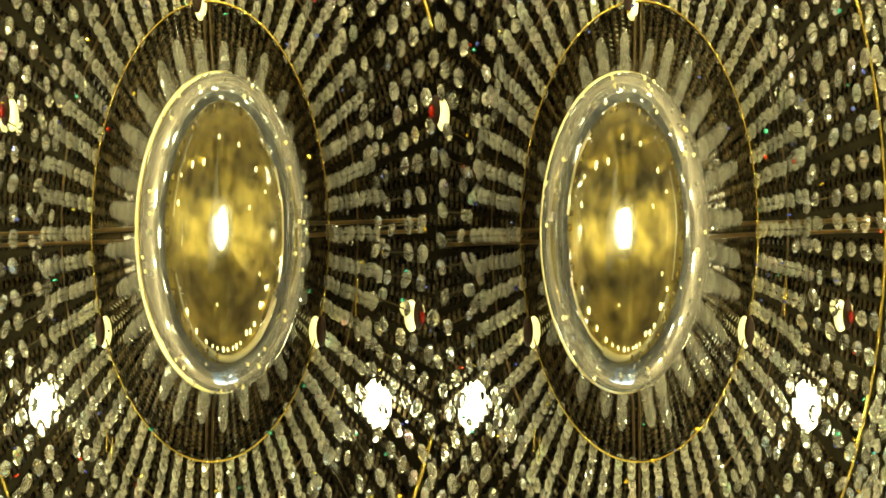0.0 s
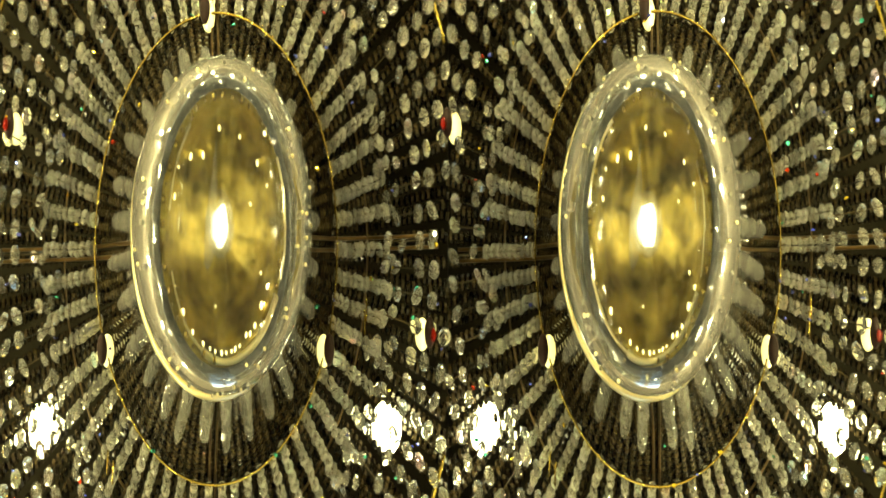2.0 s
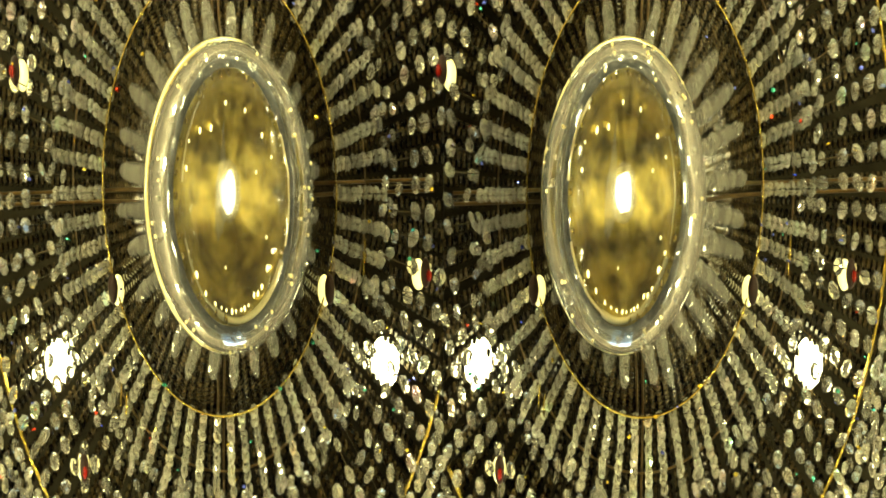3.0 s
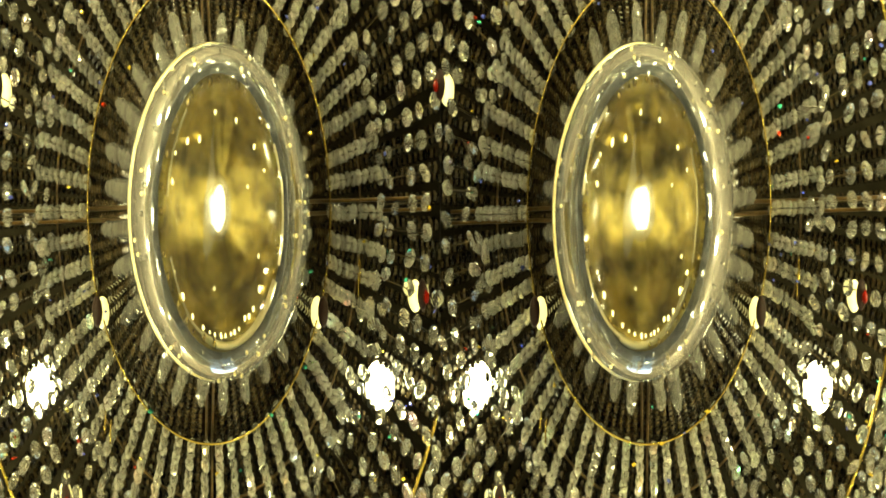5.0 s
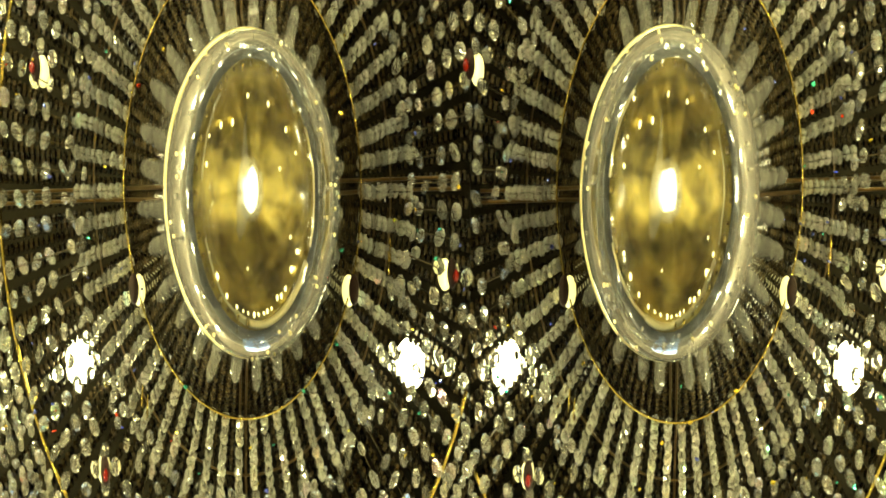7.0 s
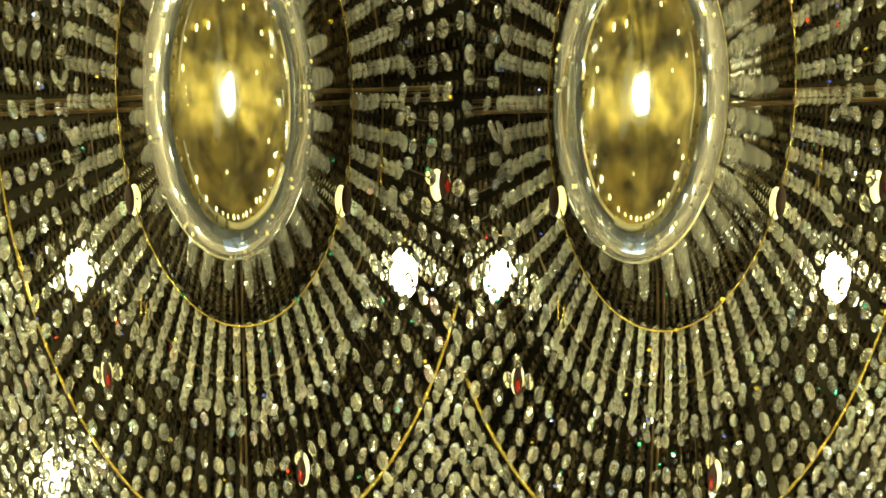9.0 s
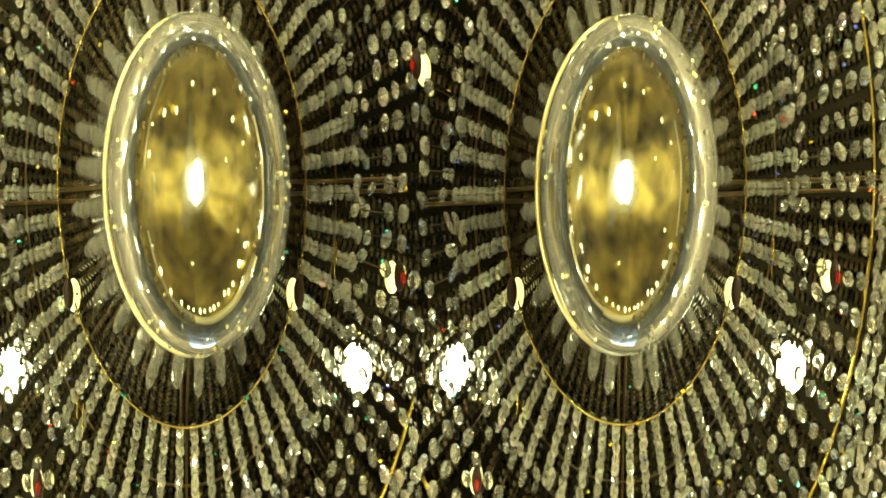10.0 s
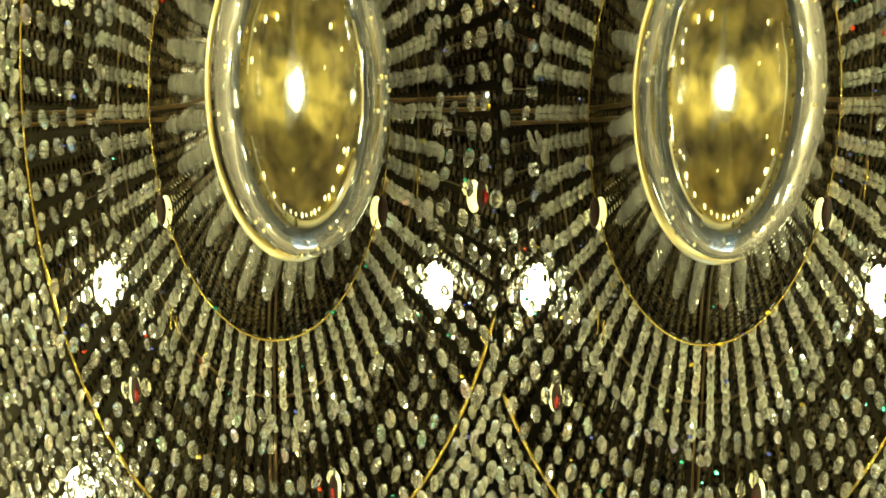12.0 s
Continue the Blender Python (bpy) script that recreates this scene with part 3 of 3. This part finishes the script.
def build_unseen_lamp(x, y, turn):
    """Round wall lamp, unseen, added to light the beads: a globe on a gilt arm and back plate; the wall lies behind
    along local -y.
    """
    m = pose(x, y, 1.2, 0, 0, turn)
    root = tagged(new("wall_sconce"), label="round glowing wall lamp on a gilt arm, unseen, added for light", category="wall lamp", group="wall sconces")
    gv, gf = lathe([(0, -0.08), (0.034, -0.072), (0.062, -0.050), (0.078, -0.018), (0.078, 0.018), (0.062, 0.050), (0.034, 0.072), (0, 0.08)], 24)
    hv, hf = lathe([(0, -0.115), (0.02, -0.115), (0.028, -0.05), (0, -0.048)], 16)
    pv, pf = lathe([(0, 0.0), (0.045, 0.0), (0.045, 0.012), (0.02, 0.02), (0.012, 0.14), (0, 0.14)], 20)
    part("globe", mesh_from("globe", gv + np.array((0, 0.13, 0.10)), gf, M_UNSEEN_LAMP, True), root, "glowing opal globe")
    part("holder", mesh_from("holder", hv + np.array((0, 0.13, 0.07)), hf, M_GOLD, True), root)
    part("back_plate", mesh_from("back_plate", pv[:, [0, 2, 1]] + np.array((0, 0, -0.04)), pf, M_GOLD, True), root)
    root.matrix_basis = m
    return root


first = build_unseen_lamp(W, -1.2, 90)
spots = [(side * W, y, side * 90) for side in (1, -1) for y in (-1.2, -0.4, 0.4, 1.2)] + [(x, W, 180) for x in (-1.2, -0.4, 0.4, 1.2)] + [(-2.0, -W, 0), (2.0, -W, 0)]
# second, lower row added for more glints on the beads
lower = [(side * W, y, side * 90) for side in (1, -1) for y in (-1.6, -0.8, 0.0, 0.8, 1.6)] + [(x, W, 180) for x in (-1.6, -0.8, 0.0, 0.8, 1.6)]
for x, y, turn in spots[1:]:
    copy_thing(first, pose(x, y, 1.2, 0, 0, turn))
for x, y, turn in lower:
    copy_thing(first, pose(x, y, 0.55, 0, 0, turn))

build_chandelier(-1, -0.0955, -0.2719, "oval crystal bead chandelier with gold hoops and a glass ball")
build_chandelier(1, 0.0953, 0.2295, "oval crystal bead chandelier, second stereo copy, gold hoops, glass ball")

# stems from the ceiling
for x, z0 in ((0.306, BALL_Z + 0.80), (-0.275, BALL_Z + 0.80)):
    sv, sf = lathe([(0, z0), (0.02, z0), (0.02, H - 0.03), (0.06, H - 0.02), (0.06, H), (0, H)], 20)
    tagged(new("ceiling_stem", mesh_from("ceiling_stem", sv + np.array((x, 0, 0)), flip(sf), M_BRONZE)),
           label="dark bronze stem between ceiling and dark backing sheet", category="stem", group="ceiling stems")
